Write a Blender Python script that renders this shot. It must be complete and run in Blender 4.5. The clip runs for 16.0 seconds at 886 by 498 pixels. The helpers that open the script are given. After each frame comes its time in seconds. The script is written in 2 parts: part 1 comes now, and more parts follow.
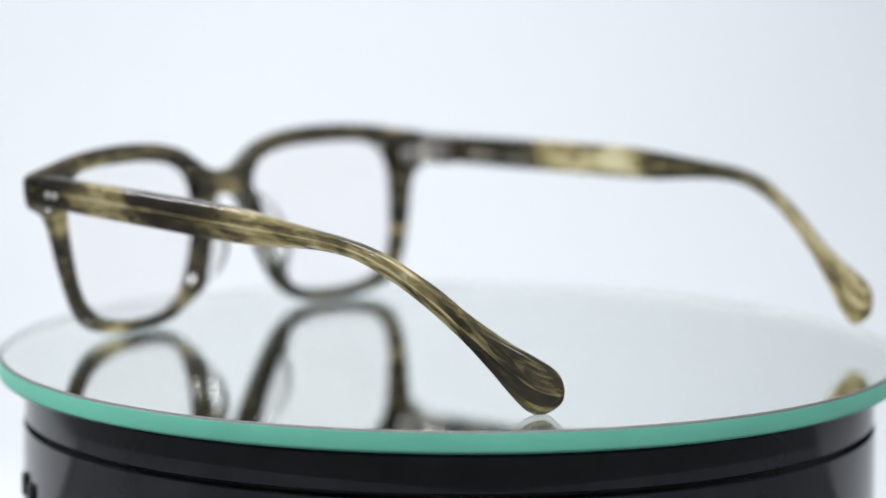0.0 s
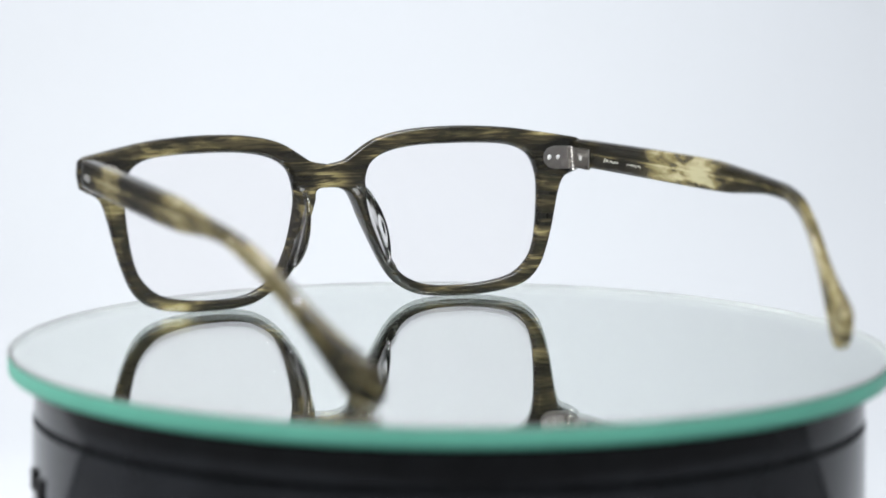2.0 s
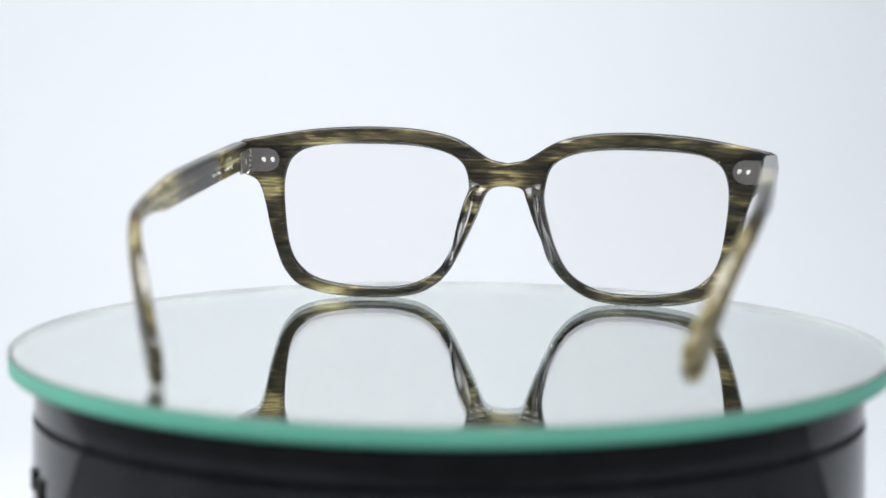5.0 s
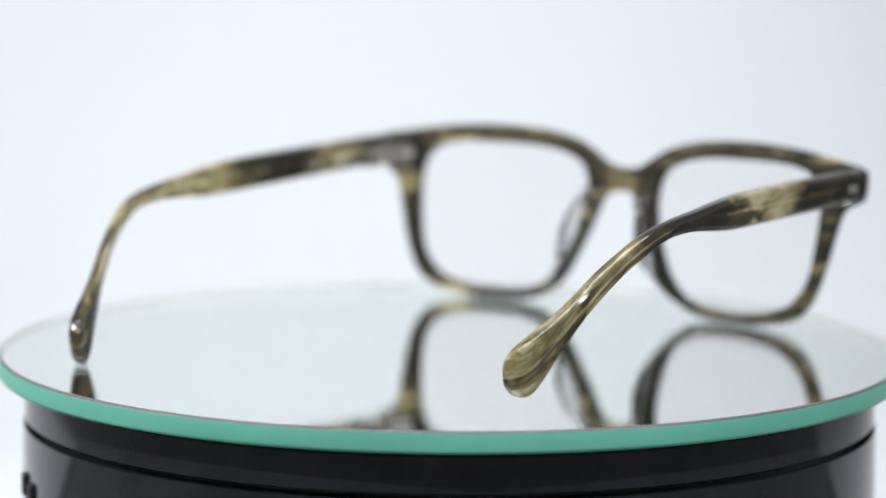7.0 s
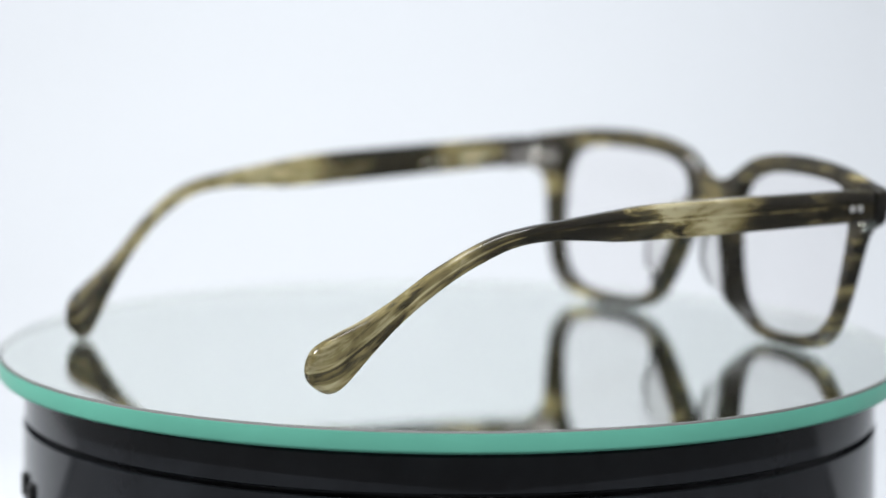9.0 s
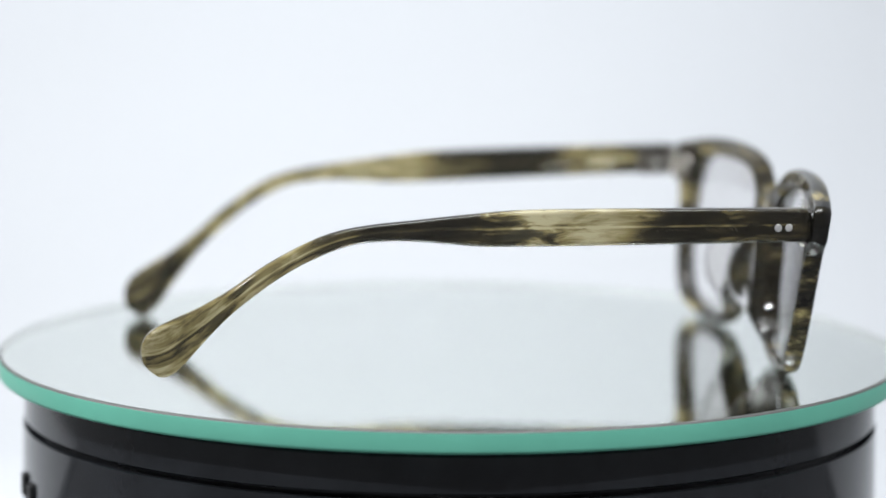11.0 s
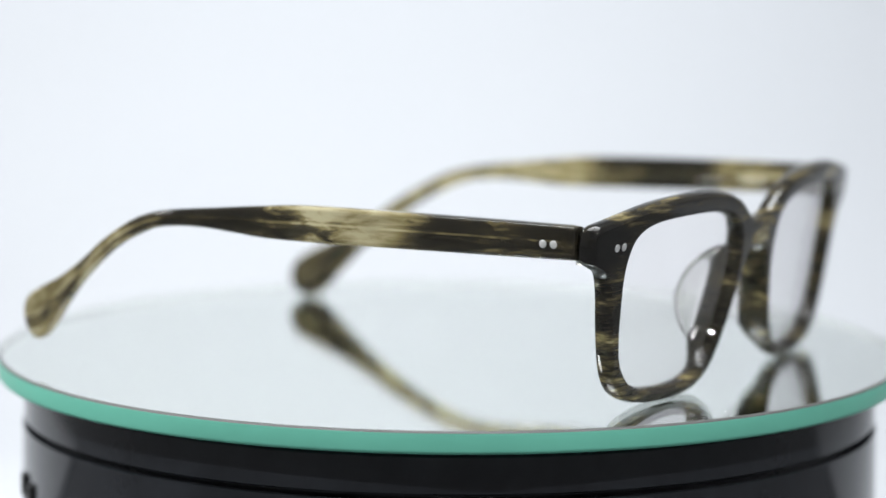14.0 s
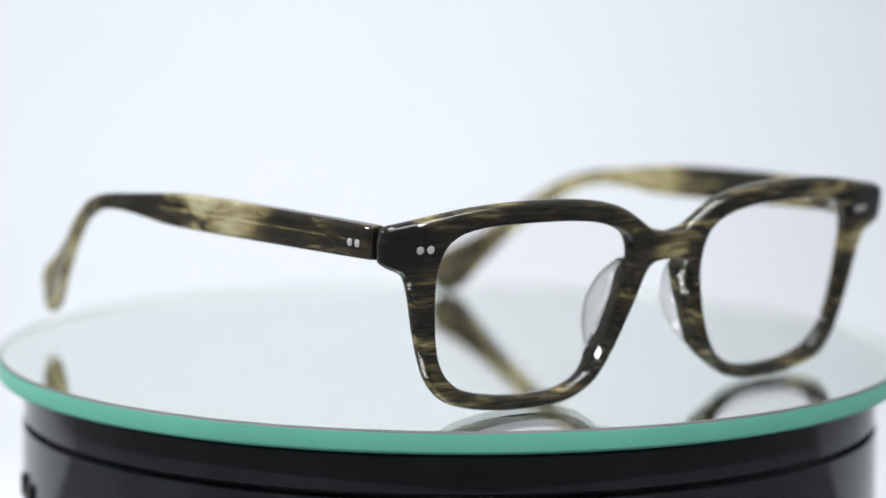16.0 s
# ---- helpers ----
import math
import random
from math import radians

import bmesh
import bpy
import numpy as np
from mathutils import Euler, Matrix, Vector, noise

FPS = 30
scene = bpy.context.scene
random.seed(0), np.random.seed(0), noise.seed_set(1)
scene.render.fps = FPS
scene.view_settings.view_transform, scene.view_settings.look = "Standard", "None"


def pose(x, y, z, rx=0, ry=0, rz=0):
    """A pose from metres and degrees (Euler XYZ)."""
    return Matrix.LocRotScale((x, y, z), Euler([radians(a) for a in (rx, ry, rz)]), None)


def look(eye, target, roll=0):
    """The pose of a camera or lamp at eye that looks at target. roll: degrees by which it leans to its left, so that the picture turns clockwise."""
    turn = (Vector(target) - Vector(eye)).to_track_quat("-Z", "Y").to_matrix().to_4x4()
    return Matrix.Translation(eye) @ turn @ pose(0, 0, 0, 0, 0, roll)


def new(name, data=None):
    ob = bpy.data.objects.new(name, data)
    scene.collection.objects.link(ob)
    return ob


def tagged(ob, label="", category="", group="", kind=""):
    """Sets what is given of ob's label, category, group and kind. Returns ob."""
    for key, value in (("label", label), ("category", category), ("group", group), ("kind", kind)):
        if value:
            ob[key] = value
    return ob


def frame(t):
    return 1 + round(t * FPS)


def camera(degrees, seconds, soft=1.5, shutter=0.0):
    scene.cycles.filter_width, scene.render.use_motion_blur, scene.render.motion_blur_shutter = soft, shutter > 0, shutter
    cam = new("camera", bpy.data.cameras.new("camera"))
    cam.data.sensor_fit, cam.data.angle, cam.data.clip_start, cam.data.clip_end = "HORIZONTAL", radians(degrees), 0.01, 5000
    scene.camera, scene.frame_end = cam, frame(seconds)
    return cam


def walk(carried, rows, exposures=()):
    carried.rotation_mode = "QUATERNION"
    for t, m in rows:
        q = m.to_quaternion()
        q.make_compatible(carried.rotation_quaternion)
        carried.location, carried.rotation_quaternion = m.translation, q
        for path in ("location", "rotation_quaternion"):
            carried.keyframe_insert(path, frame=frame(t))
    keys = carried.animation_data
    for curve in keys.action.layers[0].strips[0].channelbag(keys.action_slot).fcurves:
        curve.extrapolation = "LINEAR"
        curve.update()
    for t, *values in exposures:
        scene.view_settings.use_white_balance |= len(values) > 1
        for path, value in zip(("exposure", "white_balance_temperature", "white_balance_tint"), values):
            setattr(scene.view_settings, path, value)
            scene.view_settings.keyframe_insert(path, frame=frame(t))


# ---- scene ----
# ---------------------------------------------------------------- camera
EYE, FWD_YAW, PITCH, ROLL = Vector((0.0, -0.7524, 0.1255)), 0.14, -7.68, 0.44
cam = camera(15.9, 16.0)
AHEAD = Vector((-math.sin(radians(FWD_YAW)) * math.cos(radians(PITCH)), math.cos(radians(FWD_YAW)) * math.cos(radians(PITCH)), math.sin(radians(PITCH))))


def stand(back):
    """The camera's pose, drawn back along its line of sight by that many metres."""
    e = EYE - AHEAD * back
    return look(e, e + AHEAD, ROLL)


# the lens breathes with its focus: the picture shrinks a little while the far rims are sharp
walk(cam, [(0.0, stand(0.0005)), (1.0, stand(0.003)), (1.5, stand(0.0105)), (2.0, stand(0.0165)), (6.6, stand(0.0165)), (7.0, stand(0.0)), (9.0, stand(0.0)), (16.0, stand(-0.001))])

# ---------------------------------------------------------------- light
world = bpy.data.worlds.new("studio")
scene.world = world
world.use_nodes = True
world.node_tree.nodes["Background"].inputs["Color"].default_value = (0.80, 0.88, 1.0, 1)
world.node_tree.nodes["Background"].inputs["Strength"].default_value = 0.25
scene.view_settings.exposure = -0.59


def area_lamp(name, eye, target, size, power, color=(1, 1, 1), size_y=None):
    data = bpy.data.lights.new(name, "AREA")
    data.energy, data.color, data.size = power, color, size
    data.shape = "RECTANGLE" if size_y else "DISK"
    if size_y:
        data.size_y = size_y
    ob = new(name, data)
    ob.matrix_world = look(eye, target)
    return ob


area_lamp("softbox_top", (-0.04, 0.10, 1.02), (-0.02, 0.98, 0.42), 0.8, 14.2, (0.90, 0.946, 0.99), 0.40)
area_lamp("softbox_overhead", (0.0, -0.04, 0.90), (0, 0.0, 0), 0.70, 9.0, (0.96, 0.98, 1.0), 0.50)
area_lamp("softbox_side", (-1.05, 0.10, 0.82), (-0.02, 0.95, 0.32), 0.34, 21.5, (0.98, 0.985, 0.995), 0.22)
area_lamp("led_lamp", (-0.50, -0.60, 0.75), (0, 0, 0), 0.032, 10.0, (0.97, 0.98, 1.0))
area_lamp("led_lamp", (0.55, -0.55, 0.80), (0, 0, 0), 0.032, 10.0, (0.97, 0.98, 1.0))


# ---------------------------------------------------------------- materials
def material(name):
    m = bpy.data.materials.new(name)
    m.use_nodes = True
    nt = m.node_tree
    return m, nt, nt.nodes["Principled BSDF"]


def node(nt, kind, **inputs):
    n = nt.nodes.new(kind)
    for key, value in inputs.items():
        n.inputs[key].default_value = value
    return n


def ramp(nt, fac, stops, mode="LINEAR"):
    r = nt.nodes.new("ShaderNodeValToRGB")
    r.color_ramp.interpolation = mode
    el = r.color_ramp.elements
    while len(el) < len(stops):
        el.new(0.5)
    for e, (at, col) in zip(el, stops):
        e.position, e.color = at, (*col, 1) if len(col) == 3 else col
    nt.links.new(fac, r.inputs["Fac"])
    return r


def grey(v):
    return (v, v, v)


def math_node(nt, op, a, b):
    n = nt.nodes.new("ShaderNodeMath")
    n.operation = op
    for i, v in enumerate((a, b)):
        if isinstance(v, (int, float)):
            n.inputs[i].default_value = v
        else:
            nt.links.new(v, n.inputs[i])
    return n.outputs[0]


def acetate(name, axis, span, bands, grain, clear=0.22, mapped=False, patches=(), see=0.12):
    """Streaked tortoise acetate. axis: 0 or 1, the way the sheet's streaks run; span: the stretch in metres over which the bands lie."""
    m, nt, bsdf = material(name)
    if mapped:
        attr = nt.nodes.new("ShaderNodeAttribute")
        attr.attribute_name = "sheet"
        co = attr.outputs["Vector"]
    else:
        co = nt.nodes.new("ShaderNodeTexCoord").outputs["Object"]
    sep = nt.nodes.new("ShaderNodeSeparateXYZ")
    nt.links.new(co, sep.inputs[0])

    def streaks(scale, detail, rough, distort, seed):
        mp = nt.nodes.new("ShaderNodeMapping")
        mp.inputs["Scale"].default_value = scale
        mp.inputs["Location"].default_value = (seed, seed * 1.7, seed * 0.3)
        nt.links.new(co, mp.inputs["Vector"])
        n = node(nt, "ShaderNodeTexNoise", Scale=1.0, Detail=detail, Roughness=rough, Distortion=distort)
        nt.links.new(mp.outputs[0], n.inputs["Vector"])
        return n.outputs["Fac"]

    long, cross = grain
    order = lambda a, b: (a, b * 0.25, b) if axis == 0 else (b, a, b)
    fine = streaks(order(long, cross), 4.0, 0.58, 0.5 if mapped else 1.1, 3.1)
    broad = streaks(order(long * (0.25 if mapped else 0.55), cross * 0.22), 3.0, 0.55, 0.9, 7.7)
    hair = streaks(order(long * (0.6 if mapped else 1.2), cross * (2.2 if mapped else 3.2)), 3.0, 0.6, 0.2, 1.3)
    # where along the piece the sheet is light or dark
    wob = math_node(nt, "ADD", math_node(nt, "MULTIPLY", math_node(nt, "SUBTRACT", broad, 0.5), 0.30),
                    math_node(nt, "MULTIPLY", math_node(nt, "SUBTRACT", fine, 0.5), 0.17 if mapped else 0.26))
    at = math_node(nt, "DIVIDE", math_node(nt, "SUBTRACT", sep.outputs[axis], span[0]), span[1] - span[0])
    band = ramp(nt, math_node(nt, "ADD", at, wob), [(p, grey(v)) for p, v in bands]).outputs[0]
    f1 = math_node(nt, "MULTIPLY", math_node(nt, "SUBTRACT", fine, 0.5), 1.15 if mapped else 1.25)
    b1 = math_node(nt, "MULTIPLY", math_node(nt, "SUBTRACT", broad, 0.5), 0.55 if mapped else 1.1)
    h1 = math_node(nt, "MULTIPLY", math_node(nt, "SUBTRACT", hair, 0.5), 0.55 if mapped else 0.7)
    tone = math_node(nt, "ADD", math_node(nt, "ADD", band, f1), math_node(nt, "ADD", b1, h1))
    for x, z, wide, high, gain in patches:
        dx = math_node(nt, "DIVIDE", math_node(nt, "SUBTRACT", sep.outputs[0], x * 0.001), wide * 0.001)
        dz = math_node(nt, "DIVIDE", math_node(nt, "SUBTRACT", sep.outputs[2], z * 0.001), high * 0.001)
        far = math_node(nt, "ADD", math_node(nt, "MULTIPLY", dx, dx), math_node(nt, "MULTIPLY", dz, dz))
        far = math_node(nt, "ADD", far, math_node(nt, "MULTIPLY", math_node(nt, "SUBTRACT", fine, 0.5), 2.2))
        spot = ramp(nt, far, [(0.25, grey(1.0)), (1.0, grey(0.0))]).outputs[0]
        tone = math_node(nt, "ADD", tone, math_node(nt, "MULTIPLY", spot, gain))
    if mapped:
        wire = math_node(nt, "ABSOLUTE", math_node(nt, "ADD", sep.outputs[2], -0.0002), 0)
        core = ramp(nt, math_node(nt, "MULTIPLY", wire, 1000.0), [(0.12, grey(0.22)), (0.38, grey(0.0))]).outputs[0]
        tone = math_node(nt, "ADD", tone, core)
    col = ramp(nt, tone, [(0.06, (0.014, 0.0135, 0.0115)), (0.36, (0.036, 0.032, 0.022)), (0.52, (0.102, 0.085, 0.046)),
                          (0.70, (0.31, 0.258, 0.118)), (0.95, (0.67, 0.61, 0.39))])
    # a dyed body that lets some light through, under a polished skin
    nt.nodes.remove(bsdf)
    bump = node(nt, "ShaderNodeBump", Strength=0.05, Distance=0.0002)
    nt.links.new(fine, bump.inputs["Height"])
    body = nt.nodes.new("ShaderNodeBsdfDiffuse")
    glow = nt.nodes.new("ShaderNodeBsdfTranslucent")
    deep = node(nt, "ShaderNodeBsdfRefraction", Roughness=0.0, IOR=1.49)
    bright = node(nt, "ShaderNodeGamma", Gamma=0.45)
    nt.links.new(col.outputs[0], bright.inputs["Color"])
    for shader, paint in ((body, col), (glow, col), (deep, bright)):
        nt.links.new(paint.outputs[0], shader.inputs["Color"])
    inner = node(nt, "ShaderNodeMixShader", Fac=clear)
    nt.links.new(body.outputs[0], inner.inputs[1])
    nt.links.new(glow.outputs[0], inner.inputs[2])
    depth = node(nt, "ShaderNodeMixShader", Fac=see)
    nt.links.new(inner.outputs[0], depth.inputs[1])
    nt.links.new(deep.outputs[0], depth.inputs[2])
    skin = nt.nodes.new("ShaderNodeBsdfGlossy")
    rough = ramp(nt, hair, [(0.3, grey(0.015)), (0.8, grey(0.045))])
    nt.links.new(rough.outputs[0], skin.inputs["Roughness"])
    nt.links.new(bump.outputs[0], skin.inputs["Normal"])
    sheen = node(nt, "ShaderNodeFresnel", IOR=1.5)
    nt.links.new(bump.outputs[0], sheen.inputs["Normal"])
    top = nt.nodes.new("ShaderNodeMixShader")
    nt.links.new(sheen.outputs[0], top.inputs[0])
    nt.links.new(depth.outputs[0], top.inputs[1])
    nt.links.new(skin.outputs[0], top.inputs[2])
    nt.links.new(top.outputs[0], nt.nodes["Material Output"].inputs["Surface"])
    return m


FRONT_BANDS = [(0.0, 0.48), (0.07, 0.43), (0.13, 0.21), (0.20, 0.34), (0.30, 0.36), (0.40, 0.26), (0.47, 0.34), (0.50, 0.48),
               (0.54, 0.34), (0.60, 0.26), (0.72, 0.30), (0.82, 0.29), (0.90, 0.31), (1.0, 0.29)]
TEMPLE_R_BANDS = [(0.0, 0.66), (0.08, 0.66), (0.17, 0.63), (0.22, 0.68), (0.30, 0.62), (0.36, 0.38), (0.48, 0.31), (0.57, 0.44), (0.63, 0.86),
                  (0.70, 0.84), (0.79, 0.28), (0.90, 0.22), (0.94, 0.36), (1.0, 0.36)]
TEMPLE_L_BANDS = [(0.0, 0.40), (0.10, 0.40), (0.22, 0.58), (0.33, 0.68), (0.50, 0.72), (0.59, 0.64), (0.66, 0.32), (0.735, 0.30),
                  (0.81, 0.60), (0.91, 0.66), (0.945, 0.32), (1.0, 0.30)]
# light and dark clouds in the front's sheet: across, up, half width, half height in millimetres, and gain
PATCHES = [(-64, 29.5, 7, 4.0, 0.34), (-50, 43, 10, 3, 0.22), (0, 33, 6.5, 3.2, 0.2), (-66, 38.5, 8, 4.5, -0.4), (69, 38, 8, 6, -0.30),
           (-48, 2.5, 6, 2, 0.18), (46, 3, 5, 2, 0.15), (-58, 17, 5, 7, -0.15), (35, 44, 9, 2, 0.12)]
FRONT = acetate("acetate_front", 0, (-0.073, 0.073), FRONT_BANDS, (55.0, 430.0), patches=PATCHES)
TEMPLE_R = acetate("acetate_temple", 1, (-0.148, 0.0), TEMPLE_R_BANDS, (120.0, 420.0), 0.25, True, see=0.36)
TEMPLE_L = acetate("acetate_temple_other", 1, (-0.148, 0.0), TEMPLE_L_BANDS, (120.0, 420.0), 0.25, True, see=0.36)


def smoky():
    m, nt, bsdf = material("clear_acetate")
    bsdf.inputs["Base Color"].default_value = (0.90, 0.89, 0.875, 1)
    bsdf.inputs["Transmission Weight"].default_value = 1.0
    bsdf.inputs["IOR"].default_value = 1.49
    n = node(nt, "ShaderNodeTexNoise", Scale=400.0, Detail=3.0, Roughness=0.6)
    nt.links.new(nt.nodes.new("ShaderNodeTexCoord").outputs["Object"], n.inputs["Vector"])
    r = ramp(nt, n.outputs["Fac"], [(0.3, grey(0.0)), (0.8, grey(0.03))])
    nt.links.new(r.outputs[0], bsdf.inputs["Roughness"])
    return m


def plain(name, color, rough, metal=0.0, grain=0.0, scale=300.0):
    m, nt, bsdf = material(name)
    bsdf.inputs["Metallic"].default_value = metal
    bsdf.inputs["Roughness"].default_value = rough
    n = node(nt, "ShaderNodeTexNoise", Scale=scale, Detail=4.0, Roughness=0.6)
    nt.links.new(nt.nodes.new("ShaderNodeTexCoord").outputs["Object"], n.inputs["Vector"])
    lo, hi = tuple(c * (1 - grain) for c in color), tuple(min(1, c * (1 + grain)) for c in color)
    col = ramp(nt, n.outputs["Fac"], [(0.3, lo), (0.7, hi)])
    nt.links.new(col.outputs[0], bsdf.inputs["Base Color"])
    r = ramp(nt, n.outputs["Fac"], [(0.3, grey(rough * 0.8)), (0.7, grey(min(1, rough * 1.25)))])
    nt.links.new(r.outputs[0], bsdf.inputs["Roughness"])
    return m


def lens_clear():
    m, nt, bsdf = material("clear_lens")
    clear = nt.nodes.new("ShaderNodeBsdfTransparent")
    clear.inputs["Color"].default_value = (0.986, 0.979, 0.980, 1)
    gloss = node(nt, "ShaderNodeBsdfGlossy", Roughness=0.0)
    facing = node(nt, "ShaderNodeLayerWeight", Blend=0.5).outputs["Facing"]
    edge = math_node(nt, "MULTIPLY", math_node(nt, "POWER", facing, 5.0), 0.95)
    mix = nt.nodes.new("ShaderNodeMixShader")
    nt.links.new(math_node(nt, "ADD", edge, 0.012), mix.inputs[0])
    nt.links.new(clear.outputs[0], mix.inputs[1])
    nt.links.new(gloss.outputs[0], mix.inputs[2])
    nt.links.new(mix.outputs[0], nt.nodes["Material Output"].inputs["Surface"])
    return m


def glass_top():
    m, nt, bsdf = material("mirror_glass")
    bsdf.inputs["Base Color"].default_value = (0.992, 1.0, 0.988, 1)
    bsdf.inputs["Transmission Weight"].default_value = 1.0
    bsdf.inputs["Roughness"].default_value = 0.0
    bsdf.inputs["IOR"].default_value = 1.5
    return m


STEEL = plain("polished_steel", (0.62, 0.59, 0.555), 0.2, 1.0, 0.03, 900.0)
PIN = plain("rivet_metal", (0.66, 0.66, 0.65), 0.42, 0.7, 0.05, 1200.0)
BLACK = plain("black_gloss_plastic", (0.016, 0.018, 0.0215), 0.08, 0.0, 0.25, 60.0)
BLACK.node_tree.nodes["Principled BSDF"].inputs["Specular IOR Level"].default_value = 0.40
BLACK_MATT = plain("black_matt_plastic", (0.006, 0.006, 0.006), 0.55, 0.0, 0.2, 200.0)
GREEN = plain("green_glass_edge", (0.15, 0.52, 0.39), 0.45, 0.0, 0.06, 35.0)
TABLE_GREY = plain("grey_table_laminate", (0.115, 0.116, 0.12), 0.85, 0.0, 0.15, 9.0)
TABLE_GREY.node_tree.nodes["Principled BSDF"].inputs["Specular IOR Level"].default_value = 0.12
GROUND = plain("ground_glass_bevel", (0.085, 0.088, 0.085), 0.5, 0.0, 0.05, 90.0)
FROST = plain("frosted_glass", (0.19, 0.20, 0.198), 0.5, 0.0, 0.03, 80.0)
SILVER = plain("silvering", (0.958, 1.0, 0.962), 0.004, 1.0, 0.01, 12.0)
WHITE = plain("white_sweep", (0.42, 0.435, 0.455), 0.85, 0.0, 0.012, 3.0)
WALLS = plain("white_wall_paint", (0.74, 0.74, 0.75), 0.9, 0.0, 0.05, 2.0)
INK = plain("silver_foil", (0.85, 0.83, 0.78), 0.35, 0.3, 0.05, 500.0)
SMOKY, LENS, GLASS = smoky(), lens_clear(), glass_top()


# ---------------------------------------------------------------- builders
def part(name, bm, mat, parent=None, label="", smooth=True, flip=False):
    bmesh.ops.recalc_face_normals(bm, faces=bm.faces)
    if flip and sum(f.normal.z for f in bm.faces) < 0:
        bmesh.ops.reverse_faces(bm, faces=bm.faces)
    me = bpy.data.meshes.new(name)
    bm.to_mesh(me)
    bm.free()
    me.materials.append(mat)
    for p in me.polygons:
        p.use_smooth = smooth
    ob = new(name, me)
    if parent:
        ob.parent = parent
    if label:
        tagged(ob, label)
    return ob


def spline(points, step, closed):
    """Catmull-Rom curve through design points, at about even steps."""
    pts = [Vector(p) for p in points]
    n = len(pts)
    out = []
    for i in range(n if closed else n - 1):
        a, b, c, d = (pts[(i + k) % n] if closed else pts[min(max(i + k, 0), n - 1)] for k in (-1, 0, 1, 2))
        k = max(2, round((c - b).length / step))
        for j in range(k):
            t = j / k
            out.append(0.5 * ((2 * b) + (c - a) * t + (2 * a - 5 * b + 4 * c - d) * t * t + (3 * b - a - 3 * c + d) * t ** 3))
    if not closed:
        out.append(pts[-1])
    return out


def slab(loops, place):
    """A solid between two skins over a flat outline with holes. place(p, side) puts a point of the outline in space, side 0 or 1."""
    bm = bmesh.new()
    edges, rings = [], []
    for loop in loops:
        vs = [bm.verts.new((p[0], p[1], 0)) for p in loop]
        es = [bm.edges.new((vs[i], vs[(i + 1) % len(vs)])) for i in range(len(vs))]
        edges += es
        rings.append(vs)
    bmesh.ops.triangle_fill(bm, edges=edges, use_beauty=True, use_dissolve=False)
    twin = {v: bm.verts.new(v.co) for ring in rings for v in ring}
    for f in list(bm.faces):
        bm.faces.new([twin[v] for v in reversed(f.verts)])
    for ring in rings:
        for i, v in enumerate(ring):
            w = ring[(i + 1) % len(ring)]
            bm.faces.new((v, w, twin[w], twin[v]))
    for v, t in twin.items():
        p = v.co.copy()
        v.co, t.co = place(p, 0), place(p, 1)
    return bm


def rounded_slab(loops, place, thick, edge):
    """Like slab, with rounded-over edges of that radius; place(p, depth) takes the depth from 0 to 1 through the thickness."""
    def inset(loop, by, into):
        pts = [Vector(p) for p in loop]
        n = len(pts)
        turn = 1 if sum(pts[i].x * pts[(i + 1) % n].y - pts[(i + 1) % n].x * pts[i].y for i in range(n)) > 0 else -1
        out = []
        for i in range(n):
            d = (pts[(i + 1) % n] - pts[i - 1]).normalized()
            out.append(pts[i] + Vector((-d.y, d.x)) * turn * into * by)
        return out

    bm = bmesh.new()
    rows = [(edge * (1 - math.sin(a)), edge * (1 - math.cos(a))) for a in (0, math.pi / 8, math.pi / 4, math.pi * 3 / 8, math.pi / 2)]
    # between the rounded edges the wall bulges a little
    span = thick - 2 * edge
    belly = [(-0.2 * (1 - (2 * k / 6 - 1) ** 2), edge + span * k / 6) for k in range(1, 6)]
    rows = rows + belly + [(i, thick - d) for i, d in reversed(rows)]
    edges, stacks = [], []
    for k, loop in enumerate(loops):
        stack = []
        for by, depth in rows:
            flat = inset(loop, by, 1 if k == 0 else -1)
            stack.append([(bm.verts.new((p.x, p.y, 0)), p, depth / thick) for p in flat])
        stacks.append(stack)
        first = [v for v, _, _ in stack[0]]
        edges += [bm.edges.new((first[i], first[(i + 1) % len(first)])) for i in range(len(first))]
    bmesh.ops.triangle_fill(bm, edges=edges, use_beauty=True, use_dissolve=False)
    twin = {a[0]: b[0] for stack in stacks for a, b in zip(stack[0], stack[-1])}
    for f in list(bm.faces):
        bm.faces.new([twin[v] for v in reversed(f.verts)])
    for stack in stacks:
        for a, b in zip(stack, stack[1:]):
            for i in range(len(a)):
                j = (i + 1) % len(a)
                bm.faces.new((a[i][0], a[j][0], b[j][0], b[i][0]))
        for row in stack:
            for v, p, depth in row:
                v.co = place(p, depth)
    return bm


def lathe(profile, steps=192):
    """A closed ring or a disc from a profile of (radius, height)."""
    bm = bmesh.new()
    rings = []
    for r, z in profile:
        if r < 1e-6:
            rings.append([bm.verts.new((0, 0, z))])
        else:
            rings.append([bm.verts.new((r * math.cos(2 * math.pi * i / steps), r * math.sin(2 * math.pi * i / steps), z)) for i in range(steps)])
    for a, b in zip(rings, rings[1:]):
        for i in range(steps):
            j = (i + 1) % steps
            q = [a[i % len(a)], a[j % len(a)], b[j % len(b)], b[i % len(b)]]
            q = list(dict.fromkeys(q))
            if len(q) > 2:
                bm.faces.new(q)
    return bm


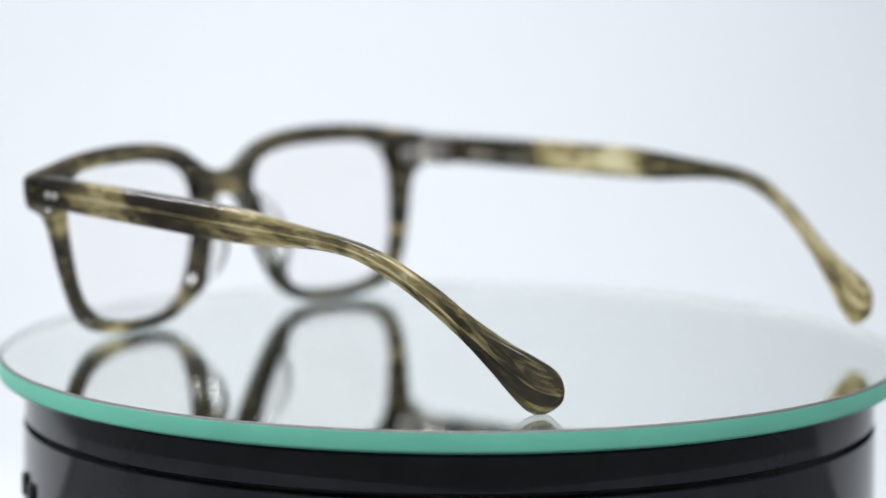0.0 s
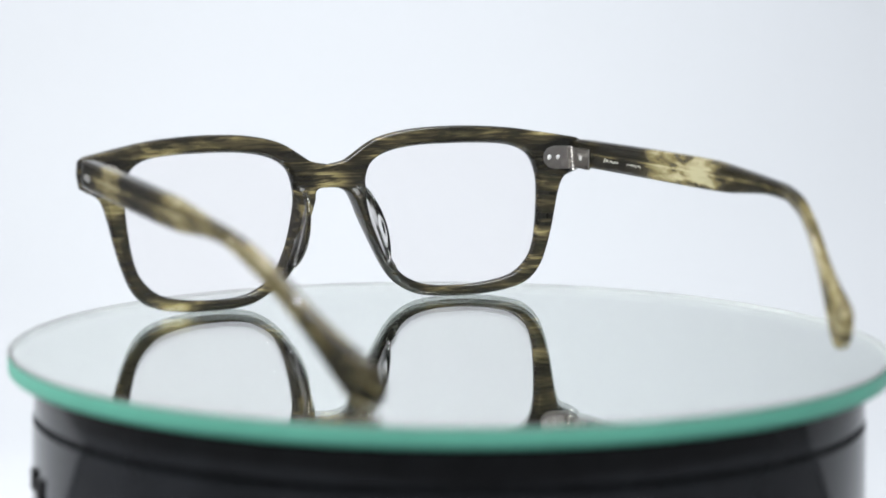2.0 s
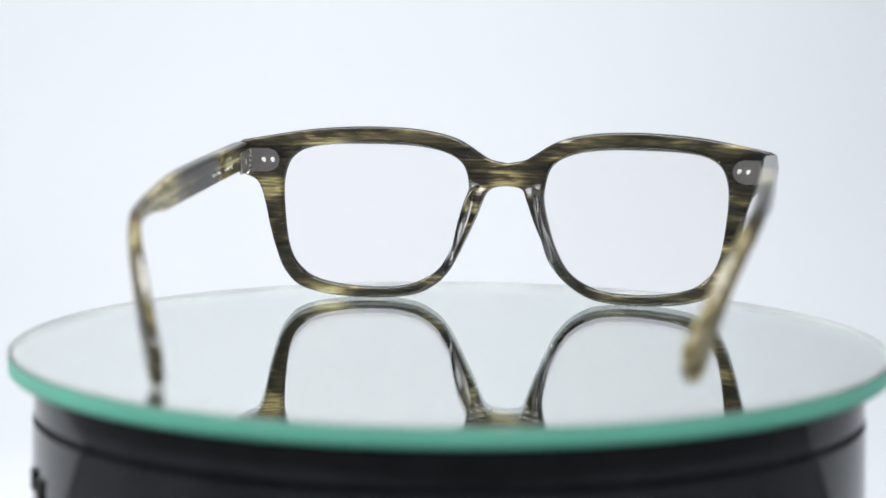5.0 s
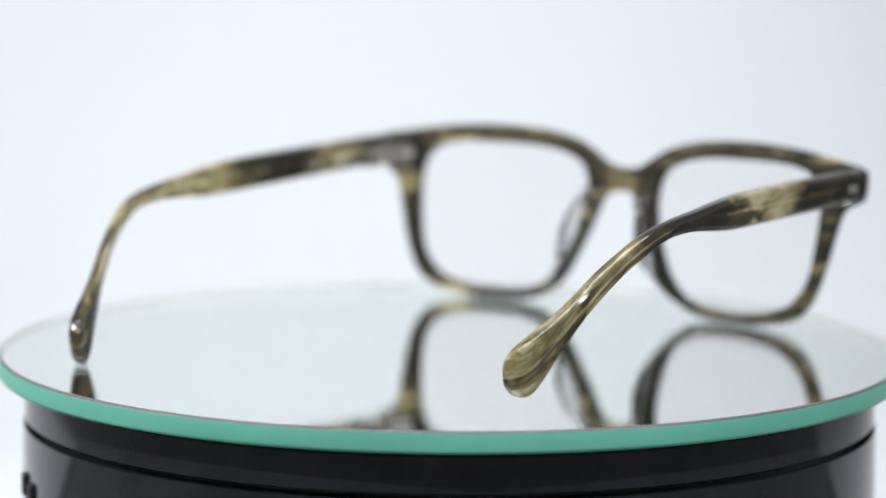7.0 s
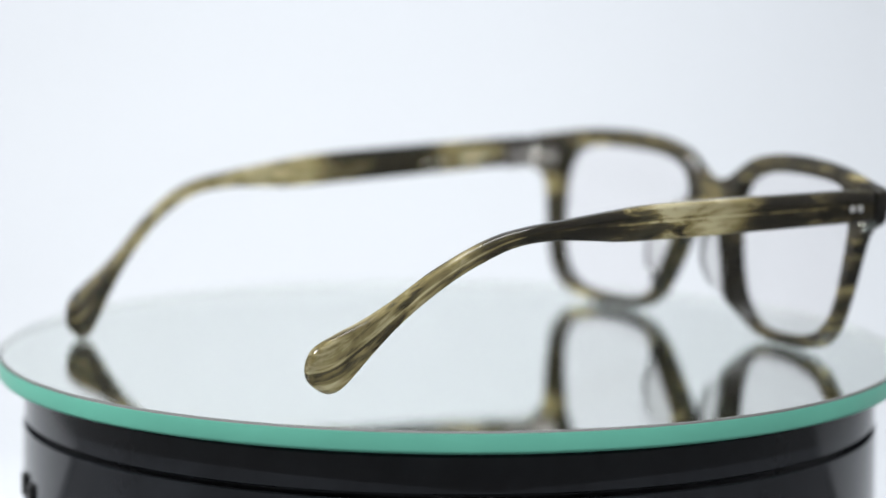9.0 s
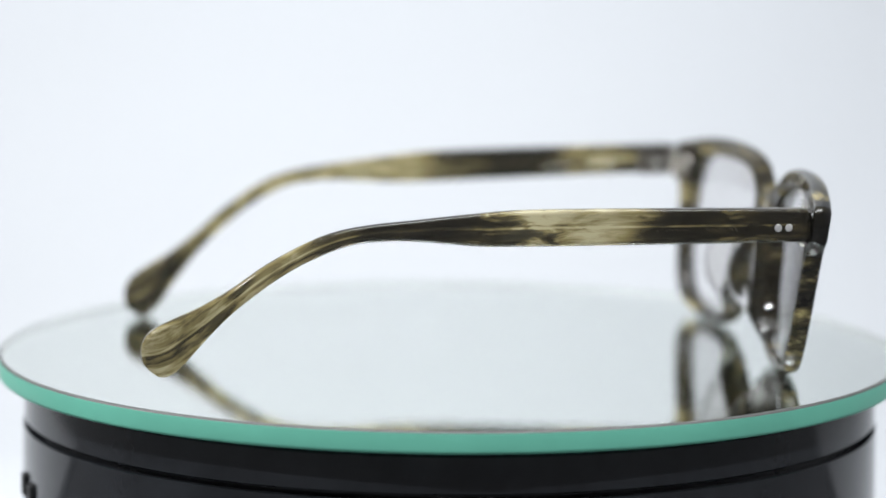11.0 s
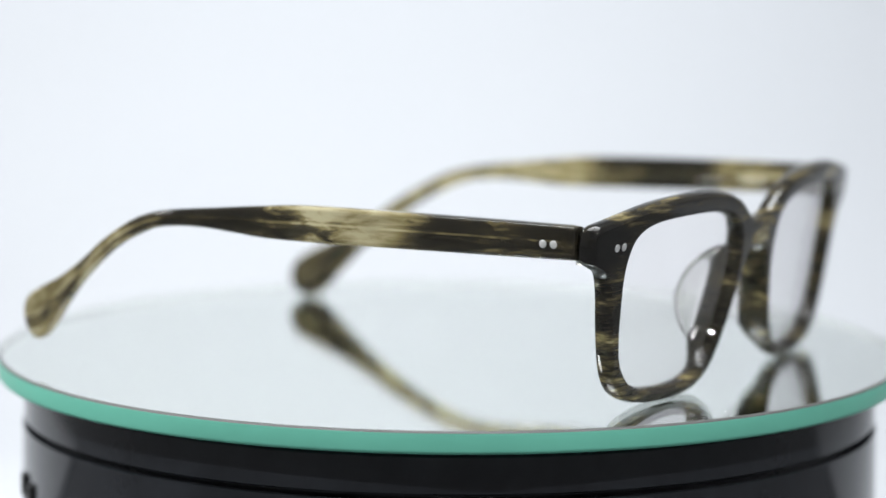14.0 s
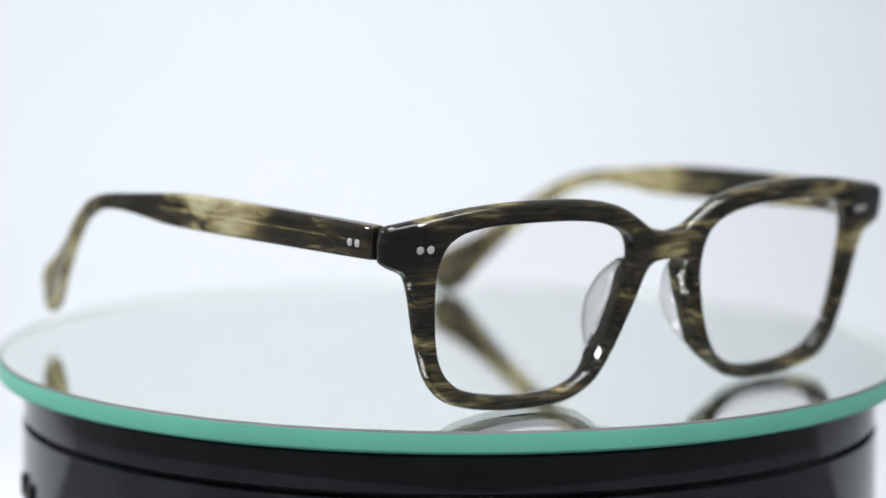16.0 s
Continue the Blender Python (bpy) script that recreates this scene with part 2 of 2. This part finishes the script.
def stud(radius, height, m, steps=20):
    """A small domed pin along its own z, set at the pose m."""
    bm = lathe([(0, -height), (radius, -height), (radius, 0.00002), (radius * 0.93, 0.00006), (radius * 0.5, 0.00009), (0, 0.0001)], steps)
    bmesh.ops.transform(bm, matrix=m, verts=bm.verts)
    return bm


def block(size, m, bevel=0.0002, bm=None):
    own = bm or bmesh.new()
    made = bmesh.ops.create_cube(own, size=1.0, matrix=m @ Matrix.Diagonal((*size, 1)))
    if bevel:
        es = list({e for v in made["verts"] for e in v.link_edges})
        bmesh.ops.bevel(own, geom=es, offset=bevel, segments=2, affect="EDGES", profile=0.6)
    return own


# ---------------------------------------------------------------- the studio
def room():
    """White sweep of paper behind and under the turntable, in a plain white room."""
    floor_z = -0.085
    bm = bmesh.new()
    prof = [(0.12, floor_z), (0.30, floor_z)]
    for i in range(1, 25):
        a = math.pi / 2 * i / 24
        prof.append((0.30 + 0.80 * math.sin(a), floor_z + 0.80 * (1 - math.cos(a))))
    prof.append((1.10, 1.5))
    rows = [[bm.verts.new((x, y, z)) for y, z in prof] for x in (-0.46, 0.62)]
    for i in range(len(prof) - 1):
        bm.faces.new((rows[0][i], rows[1][i], rows[1][i + 1], rows[0][i + 1]))
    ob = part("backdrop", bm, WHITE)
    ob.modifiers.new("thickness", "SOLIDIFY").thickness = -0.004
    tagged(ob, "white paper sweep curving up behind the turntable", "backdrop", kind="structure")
    bm = block((2.8, 2.2, 0.03), pose(0, 0.45, floor_z - 0.022), 0.004)
    tagged(part("table_top", bm, TABLE_GREY, smooth=False), "grey table under the paper sweep", "table", kind="structure")
    zt, h = -0.85, 2.6
    for name, size, at in (("floor", (3.6, 4.4, 0.1), (0, 0, zt - 0.05)), ("ceiling", (3.6, 4.4, 0.1), (0, 0, zt + h + 0.05)),
                           ("wall_north", (3.6, 0.1, h), (0, 2.25, zt + h / 2)), ("wall_south", (3.6, 0.1, h), (0, -2.25, zt + h / 2)),
                           ("wall_east", (0.1, 4.6, h), (1.85, 0, zt + h / 2)), ("wall_west", (0.1, 4.6, h), (-1.85, 0, zt + h / 2))):
        tagged(part(name, block(size, pose(*at), 0), WALLS, smooth=False), "plain white studio " + name.split("_")[0], name.split("_")[0], kind="structure")
    return floor_z


FLOOR_Z = room()

# ---------------------------------------------------------------- turntable
R, T = 0.1076, 0.005


def turntable():
    top = new("display_turntable")
    top.location.z = 0.0005
    tagged(top, "black glossy motorised turntable with a round green-edged mirror top", "turntable")
    zb = -T
    prof = [(0.0, zb - 0.0006), (0.0995, zb - 0.0006), (0.1009, zb - 0.0009), (0.1014, zb - 0.0018), (0.1016, -0.0145), (0.1013, -0.0149),
            (0.0990, -0.0151), (0.0990, -0.0162), (0.1018, -0.0162), (0.1019, -0.0163), (0.1027, FLOOR_Z + 0.004), (0.1021, FLOOR_Z + 0.0022), (0.0, FLOOR_Z + 0.0022)]
    body = part("base", lathe(prof), BLACK, top, "black glossy plastic drum with a thin groove")
    body.data.set_sharp_from_angle(angle=radians(18))
    # small port on the drum's flank
    for da, dz in ((195.0, -0.0290), (199.5, -0.0300)):
        a = radians(da)
        m = pose(0.1021 * math.cos(a), 0.1021 * math.sin(a), dz, 0, 0, da)
        part("port", block((0.0018, 0.0042, 0.0052), m, 0.0004), BLACK_MATT, top, "small dark socket")
    disc = new("mirror_disc")
    disc.parent = top
    tagged(disc, "round mirror glass with a green polished edge")
    glass = part("glass", lathe([(0.0, 0.0), (R - 0.0007, 0.0)]), GLASS, disc, "clear glass surface", flip=True)
    glass.visible_shadow = False
    part("silvering", lathe([(0.0, -T + 0.0003), (R - 0.0009, -T + 0.0003)]), SILVER, disc, "silvered mirror backing", flip=True)
    arris = [(R - 0.00078, -0.00002), (R - 0.00045, -0.00004), (R - 0.0001, -0.00035), (R - 0.00002, -0.0005)]
    part("arris", lathe(arris), GROUND, disc, "grey ground bevel of the edge")
    rim = [(R - 0.00002, -0.00048), (R, -0.0007), (R, -T + 0.0009), (R - 0.0001, -T + 0.0004), (R - 0.0005, -T + 0.00005),
           (R - 0.0008, -T), (R - 0.004, -T), (0.0, -T)]
    wall = [(R - 0.00078, -0.00003), (R - 0.00095, -0.0002), (R - 0.00095, -T + 0.00035)]
    part("ground_edge", lathe(wall), FROST, disc, "pale frosted inner face of the edge")
    part("rim", lathe(rim), GREEN, disc, "green glass edge")
    return top, disc


TABLE, DISC = turntable()

# ---------------------------------------------------------------- eyeglasses
MM = 0.001
LENS_LINE = [(32, 41.1), (46, 41), (53.5, 40), (57.6, 37.7), (59.4, 34.2), (60, 29.3), (59.3, 20.5), (58, 13.5), (55.6, 8.94), (51, 5.31),
             (43.5, 3.45), (34.5, 2.85), (26.5, 3.45), (20.8, 5.69), (17, 9.13), (13.8, 14.8), (11.6, 21.3), (10.3, 27.7), (10.6, 32.8),
             (12.4, 36.5), (16.5, 39), (23, 40.5)]
BROW_LINE = [(0, 36.4), (4.6, 37.3), (7.6, 39), (10.7, 41), (14, 42.7), (19, 44.1), (26, 45.1), (36, 45.5), (46, 45.2), (54, 44.5), (62, 43.27),
             (70.8, 41.8)]
END_LINE = [(72.3, 41.0), (72.7, 37.5), (72.2, 34.0)]
LOW_LINE = [(70.6, 33), (67.3, 31.4), (65.8, 29.1), (64.6, 25.3), (63.1, 19), (61.3, 12.95), (59.1, 7.7), (55.7, 3.81), (51, 1.8), (44, 0.6),
            (36, 0.2), (28.5, 0.5), (22.8, 1.7), (18, 4.55), (15, 8.12), (12.6, 12.53), (10.4, 17.3), (8.2, 22.3), (6.6, 26.6), (5.3, 29.1),
            (3.2, 30.3), (0, 30.6)]


# how far the front bows forward between the end pieces, in millimetres
BOW = 5.6


def front_depth(u, z):
    """How far forward the front's face lies: a bowed face that leans back towards the cheeks."""
    return 4.6 + BOW * (1 - (u / 61.0) ** 2) - math.tan(radians(8.0)) * (37.0 - z)


def nose_build(u, z):
    """How much deeper the rims are beside the nose, where the pads grow out of them."""
    ease = lambda t: (lambda c: c * c * (3 - 2 * c))(min(1.0, max(0.0, t)))
    return 3.5 * ease((24.0 - abs(u)) / 9.0) * ease((32.0 - z) / 5.0) * ease((z - 1.0) / 9.0)


def rim_place(p, s):
    """A point of the front's outline in space, s from the outer face (0) to the back (1)."""
    build = nose_build(p.x, p.y) * s
    return Vector((p.x - math.copysign(0.2, p.x) * build, front_depth(p.x, p.y) - 4.1 * s - build, p.y - 0.15 + 0.7 * s)) * MM


def lens_loop(sign, grow=0.0):
    loop = spline(LENS_LINE, 0.9, True)
    mid = Vector((35.3, 22.0))
    return [((p.x + (p.x - mid.x) / (p - mid).length * grow) * sign, p.y + (p.y - mid.y) / (p - mid).length * grow) for p in loop]


def nose_pad(sign):
    """A flared fin along the nose side of a rim."""
    bm = bmesh.new()
    n, k = 18, 9
    steps = (0.0, 0.2, 0.4, 0.6, 0.8, 0.9, 0.95, 0.98, 0.995, 1.0)
    skins = []
    for side in (0, 1):
        skin = []
        for i in range(n + 1):
            s = i / n
            z = 30.6 - 20.6 * s
            u = float(np.interp(z, [9, 13, 17, 22, 26, 30], [15.9, 13.7, 12.0, 9.9, 8.7, 7.9]))
            far = float(np.interp(z, [9, 13, 17, 22, 26, 30], [14.2, 12.8, 11.9, 11.0, 10.2, 9.2]))
            root = nose_build(u, z)
            h = max(0.3, 10.4 * max(0.0, math.sin(math.pi * (s * 0.9 + 0.05))) ** 0.55 - root)
            row = []
            for j in range(k + 1):
                w = steps[j]
                thick = (1.35 - 0.75 * w) * math.sqrt(max(0.0, 1 - w ** 16)) + 0.03
                off = thick if side else -thick
                v = front_depth(u, z) - 3.6 - root - w * h
                row.append(bm.verts.new(((u + (far - u) * w + off * 0.85) * sign * MM, v * MM, (z - off * 0.45) * MM)))
            skin.append(row)
        skins.append(skin)
    for skin in skins:
        for i in range(n):
            for j in range(k):
                bm.faces.new((skin[i][j], skin[i + 1][j], skin[i + 1][j + 1], skin[i][j + 1]))
    a, b = skins
    for i in range(n):
        bm.faces.new((a[i][0], a[i + 1][0], b[i + 1][0], b[i][0]))
        bm.faces.new((a[i][k], a[i + 1][k], b[i + 1][k], b[i][k]))
    for i in (0, n):
        for j in range(k):
            bm.faces.new((a[i][j], a[i][j + 1], b[i][j + 1], b[i][j]))
    return bm


def hinge_leaf(sign):
    """Plate with a rounded end, two pins and three knuckles, on the back of the front."""
    bm = bmesh.new()
    outline = [(69.6, 40.0), (64.0, 40.0), (62.3, 39.5), (61.2, 38.2), (60.9, 36.9), (61.2, 35.5), (62.3, 34.3), (64.0, 33.8), (69.6, 33.8)]
    own = slab([[(p[0] * sign, p[1]) for p in outline]], lambda p, s: Vector((p.x, front_depth(p.x, p.y) - 4.0 - (0.55 if s else -0.2), p.y)) * MM)
    return own


def temple_path(v, sign):
    """Outer face of the side arm: how far out it lies, v millimetres behind the hinge line. The wearer's left arm turns in further."""
    outs = [72.8, 74.6, 76.1, 77.0, 76.9, 75.8, 73.7, 71.4, 68.6, 64.9] if sign > 0 else [72.8, 74.1, 75.1, 74.9, 74.1, 72.5, 69.8, 66.7, 62.3, 55.9]
    return float(np.interp(-v, [0, 30, 60, 90, 102, 110, 118, 126, 136, 150], outs))


def temple_thick(v):
    return float(np.interp(-v, [0, 60, 100, 115, 135, 150], [4.2, 4.0, 3.3, 3.1, 3.6, 3.4]))


ARM_TOP = [(-1.9, 41.9), (-20, 42.2), (-45, 42.5), (-66, 42.5), (-77, 41.8), (-90, 40.6), (-100, 39.6), (-107, 38.1), (-113, 35.6), (-121, 30.9), (-128, 25.7),
           (-135, 21.3), (-141, 18.4), (-145.3, 16.0), (-147.4, 13.2)]
ARM_LOW = [(-1.9, 34.6), (-30, 34.6), (-60, 34.6), (-75, 34.8), (-82, 35.4), (-90, 36.1), (-96, 36.2), (-102.5, 35.6), (-108, 33.8), (-114.5, 30.6), (-121, 26.2),
           (-128, 20.4), (-133.5, 14.6), (-138.5, 8.7), (-141.2, 6.2), (-143.7, 5.7), (-146.0, 7.2)]


def even(points, n):
    """n + 1 points at even arc length along a polyline."""
    pts = np.array([tuple(p) for p in points])
    run = np.concatenate([[0], np.cumsum(np.hypot(*np.diff(pts, axis=0).T))])
    at = np.linspace(0, run[-1], n + 1)
    return np.stack([np.interp(at, run, pts[:, 0]), np.interp(at, run, pts[:, 1])], 1), at


def arm_mesh(sign, turn, mat, parent, label):
    """The side arm swept along its length: a rounded-off bar, bent down behind the ear and widening to a paddle."""
    n, k = 150, 28
    # the paddle ends on the same point from above and below
    end = (-147.75, 10.2)
    top, run = even(spline(ARM_TOP + [end], 0.6, False), n)
    low, _ = even(spline(ARM_LOW + [(-147.3, 8.6), end], 0.6, False), n)
    bm = bmesh.new()
    sheet = []
    rings = []
    for i in range(n):
        mid, half = (top[i] + low[i]) / 2, (top[i] - low[i]) / 2
        tall = max(0.05, float(np.hypot(*half)))
        axis = half / tall
        th = temple_thick(mid[0]) / 2
        fade = min(1.0, math.sqrt(max(0.02, (n - i) / 5.0))) * min(1.0, 0.86 + 0.07 * i)
        th, tall = th * fade, tall * min(1.0, 0.94 + 0.03 * i)
        out = temple_path(mid[0], sign) - temple_thick(mid[0]) / 2
        ring = []
        r = min(1.1, th * 0.85, tall * 0.85)
        for qx, qz, a0 in ((1, 1, 0), (-1, 1, 90), (-1, -1, 180), (1, -1, 270)):
            for step in range(7):
                # the last two of seven lie on the flat towards the next corner
                if step < 5:
                    a = radians(a0 + 22.5 * step)
                    px, pz = qx * (th - r) + r * math.cos(a), qz * (tall - r) + r * math.sin(a)
                else:
                    f = (step - 4) / 3.0
                    ex, ez = ((1 - 2 * f) * qx * (th - r), qz * tall) if a0 in (0, 180) else (qx * th, (1 - 2 * f) * qz * (tall - r))
                    px, pz = ex, ez
                ring.append(bm.verts.new(turn @ (Vector(((out + px) * sign, mid[0] + axis[0] * pz, mid[1] + axis[1] * pz)) * MM)))
                sheet.append((px * 0.6 * MM, -run[i] * MM * 0.148 / 0.1578, pz * MM))
        rings.append(ring)
    for a, b in zip(rings, rings[1:]):
        for j in range(k):
            bm.faces.new((a[j], a[(j + 1) % k], b[(j + 1) % k], b[j]))
    bm.faces.new(rings[0])
    bm.faces.new(rings[-1])
    ob = part("temple_arm", bm, mat, parent, label)
    at = ob.data.attributes.new("sheet", "FLOAT_VECTOR", "POINT")
    at.data.foreach_set("vector", np.array(sheet, dtype=np.float32).ravel())
    wn = ob.modifiers.new("normals", "WEIGHTED_NORMAL")
    wn.mode, wn.weight, wn.keep_sharp = "FACE_AREA", 60, False
    return ob


def temple_bend(sign):
    """The wearer's left arm hangs a little lower than the other."""
    drop = 0.0 if sign > 0 else -2.25
    return Matrix.Translation((0, -0.003, 0.0385)) @ pose(0, 0, 0, -drop, 0, 0) @ Matrix.Translation((0, 0.003, -0.0385))


def build_glasses():
    top = new("eyeglasses")
    tagged(top, "olive tortoise acetate eyeglasses with open arms on a mirror disc", "eyeglasses")
    half = spline(BROW_LINE, 0.9, False) + spline(END_LINE, 0.9, False) + spline(LOW_LINE, 0.9, False)
    outer = [(p.x, p.y) for p in half] + [(-p.x, p.y) for p in reversed(half[1:-1])]
    front = part("frame_front", rounded_slab([outer, lens_loop(1), lens_loop(-1)], rim_place, 4.1, 1.0),
                 FRONT, top, "streaked olive and dark brown acetate front")
    wn = front.modifiers.new("normals", "WEIGHTED_NORMAL")
    wn.mode, wn.weight, wn.keep_sharp = "FACE_AREA", 60, False
    for sign in (1, -1):
        part("nose_pad", nose_pad(sign), SMOKY, front, "clear acetate nose pad")
        part("lens", slab([lens_loop(sign, 0.5)], lambda p, s: Vector((p.x, front_depth(p.x, p.y) - 1.7 - 1.4 * s, p.y + 0.15)) * MM), LENS, top, "clear demo lens", False)
        for u in (62.5, 64.9):
            y = front_depth(u, 36.9)
            lean = math.degrees(math.atan(2 * BOW * u / 61 ** 2))
            part("rivet", stud(0.00085, 0.0004, pose(u * sign * MM, (y + 0.04) * MM, 0.0369, -98, 0, -lean * sign)), PIN, front, "round silver rivet")
        leaf = part("hinge_plate", hinge_leaf(sign), STEEL, front, "polished steel hinge plate", False)
        for u in (62.8, 65.2):
            y = front_depth(u, 37.0) - 4.55
            part("pin", stud(0.0007, 0.0006, pose(u * sign * MM, y * MM, 0.0369, 90, 0, 0)), PIN, leaf)
        for k in range(5):
            z = 34.4 + 1.28 * k
            y = front_depth(69.3, z) - 5.2
            part("knuckle", stud(0.00105, 0.00105, pose(69.0 * sign * MM, y * MM, (z + 0.2) * MM)), STEEL, leaf)
        turn = temple_bend(sign)

        arm = arm_mesh(sign, turn, TEMPLE_R if sign > 0 else TEMPLE_L, top,
                       "streaked brown and cream acetate side arm" if sign > 0 else "streaked olive and dark acetate side arm")
        for v in (-7.0, -9.4):
            m = turn @ pose(temple_path(v, sign) * sign * MM, v * MM, 0.0379, 0, 90 * sign, 0)
            part("rivet", stud(0.00085, 0.0004, m), PIN, arm, "round silver rivet")
        inner = lambda v: temple_path(v, sign) - temple_thick(v)
        m = turn @ pose((inner(-7) - 0.1) * sign * MM, -0.0068, 0.0371, 0, 0, 0)
        leaf = part("hinge_plate", block((0.0008, 0.0095, 0.0058), m, 0.0003), STEEL, arm, "polished steel hinge plate", False)
        for v in (-7.0, -9.4):
            m = turn @ pose((inner(v) - 0.5) * sign * MM, v * MM, 0.0371, 0, -90 * sign, 0)
            part("pin", stud(0.0007, 0.0005, m), PIN, leaf)
        # foil stamp on the inner face, too small to read
        bm = bmesh.new()
        rng = random.Random(5 if sign > 0 else 9)
        for start, end, tall in ((-18.5, -25.5, (0.5, 0.7, 0.9)), (-29.5, -36.5, (0.35, 0.45, 0.5))):
            v = start
            while v > end:
                h = 1.5 if v == start and tall[2] > 0.6 else rng.choice(tall)
                w = rng.uniform(0.14, 0.3)
                block((0.00008, w * MM, h * MM), turn @ pose((inner(v) - 0.02) * sign * MM, v * MM, (37.5 + rng.uniform(-0.2, 0.2)) * MM, rng.uniform(15, 40), 0, 0), 0, bm)
                v -= w + rng.uniform(0.25, 0.6)
        part("foil_stamp", bm, INK, arm, "small silver foil lettering", False)
    return top


GLASSES = build_glasses()
# place of the frame on the disc: hinge line's middle and turn
SEAT = Matrix.Translation((0.00037, 0.07076, 0.0002)) @ pose(0, 0, 0, 0, 0, 1.17)
for ob in GLASSES.children:
    ob.matrix_basis = SEAT @ ob.matrix_basis


# ---------------------------------------------------------------- movement
def motions():
    """The disc carries the eyeglasses round at two turns a minute, clockwise seen from above."""
    times = [0.5 * i for i in range(33)]
    spin = [(t, pose(0, 0, 0, 0, 0, 49.03 - 12.0 * t)) for t in times]
    walk(GLASSES, spin)
    walk(DISC, [(t, pose(0, 0, 0, 0, 0, -12.0 * t)) for t in times])
    walk(FOCUS, [(t, pose(0, y, 0.02)) for t, y in FOCUS_ROWS])


# what the lens is focused on: near arm, far rims, near arm again
FOCUS = new("focus_mark")
FOCUS_ROWS = [(0.0, -0.085), (1.0, -0.08), (1.5, -0.02), (2.0, 0.075), (2.45, 0.075), (2.62, 0.02), (3.35, 0.02), (3.5, 0.075), (6.5, 0.07), (7.0, -0.078), (9.0, -0.088), (12.0, -0.075), (13.0, -0.086), (14.0, -0.094), (16.0, -0.097)]
cam.data.dof.use_dof = True
cam.data.dof.focus_object = FOCUS
cam.data.dof.aperture_fstop = 7.8
motions()
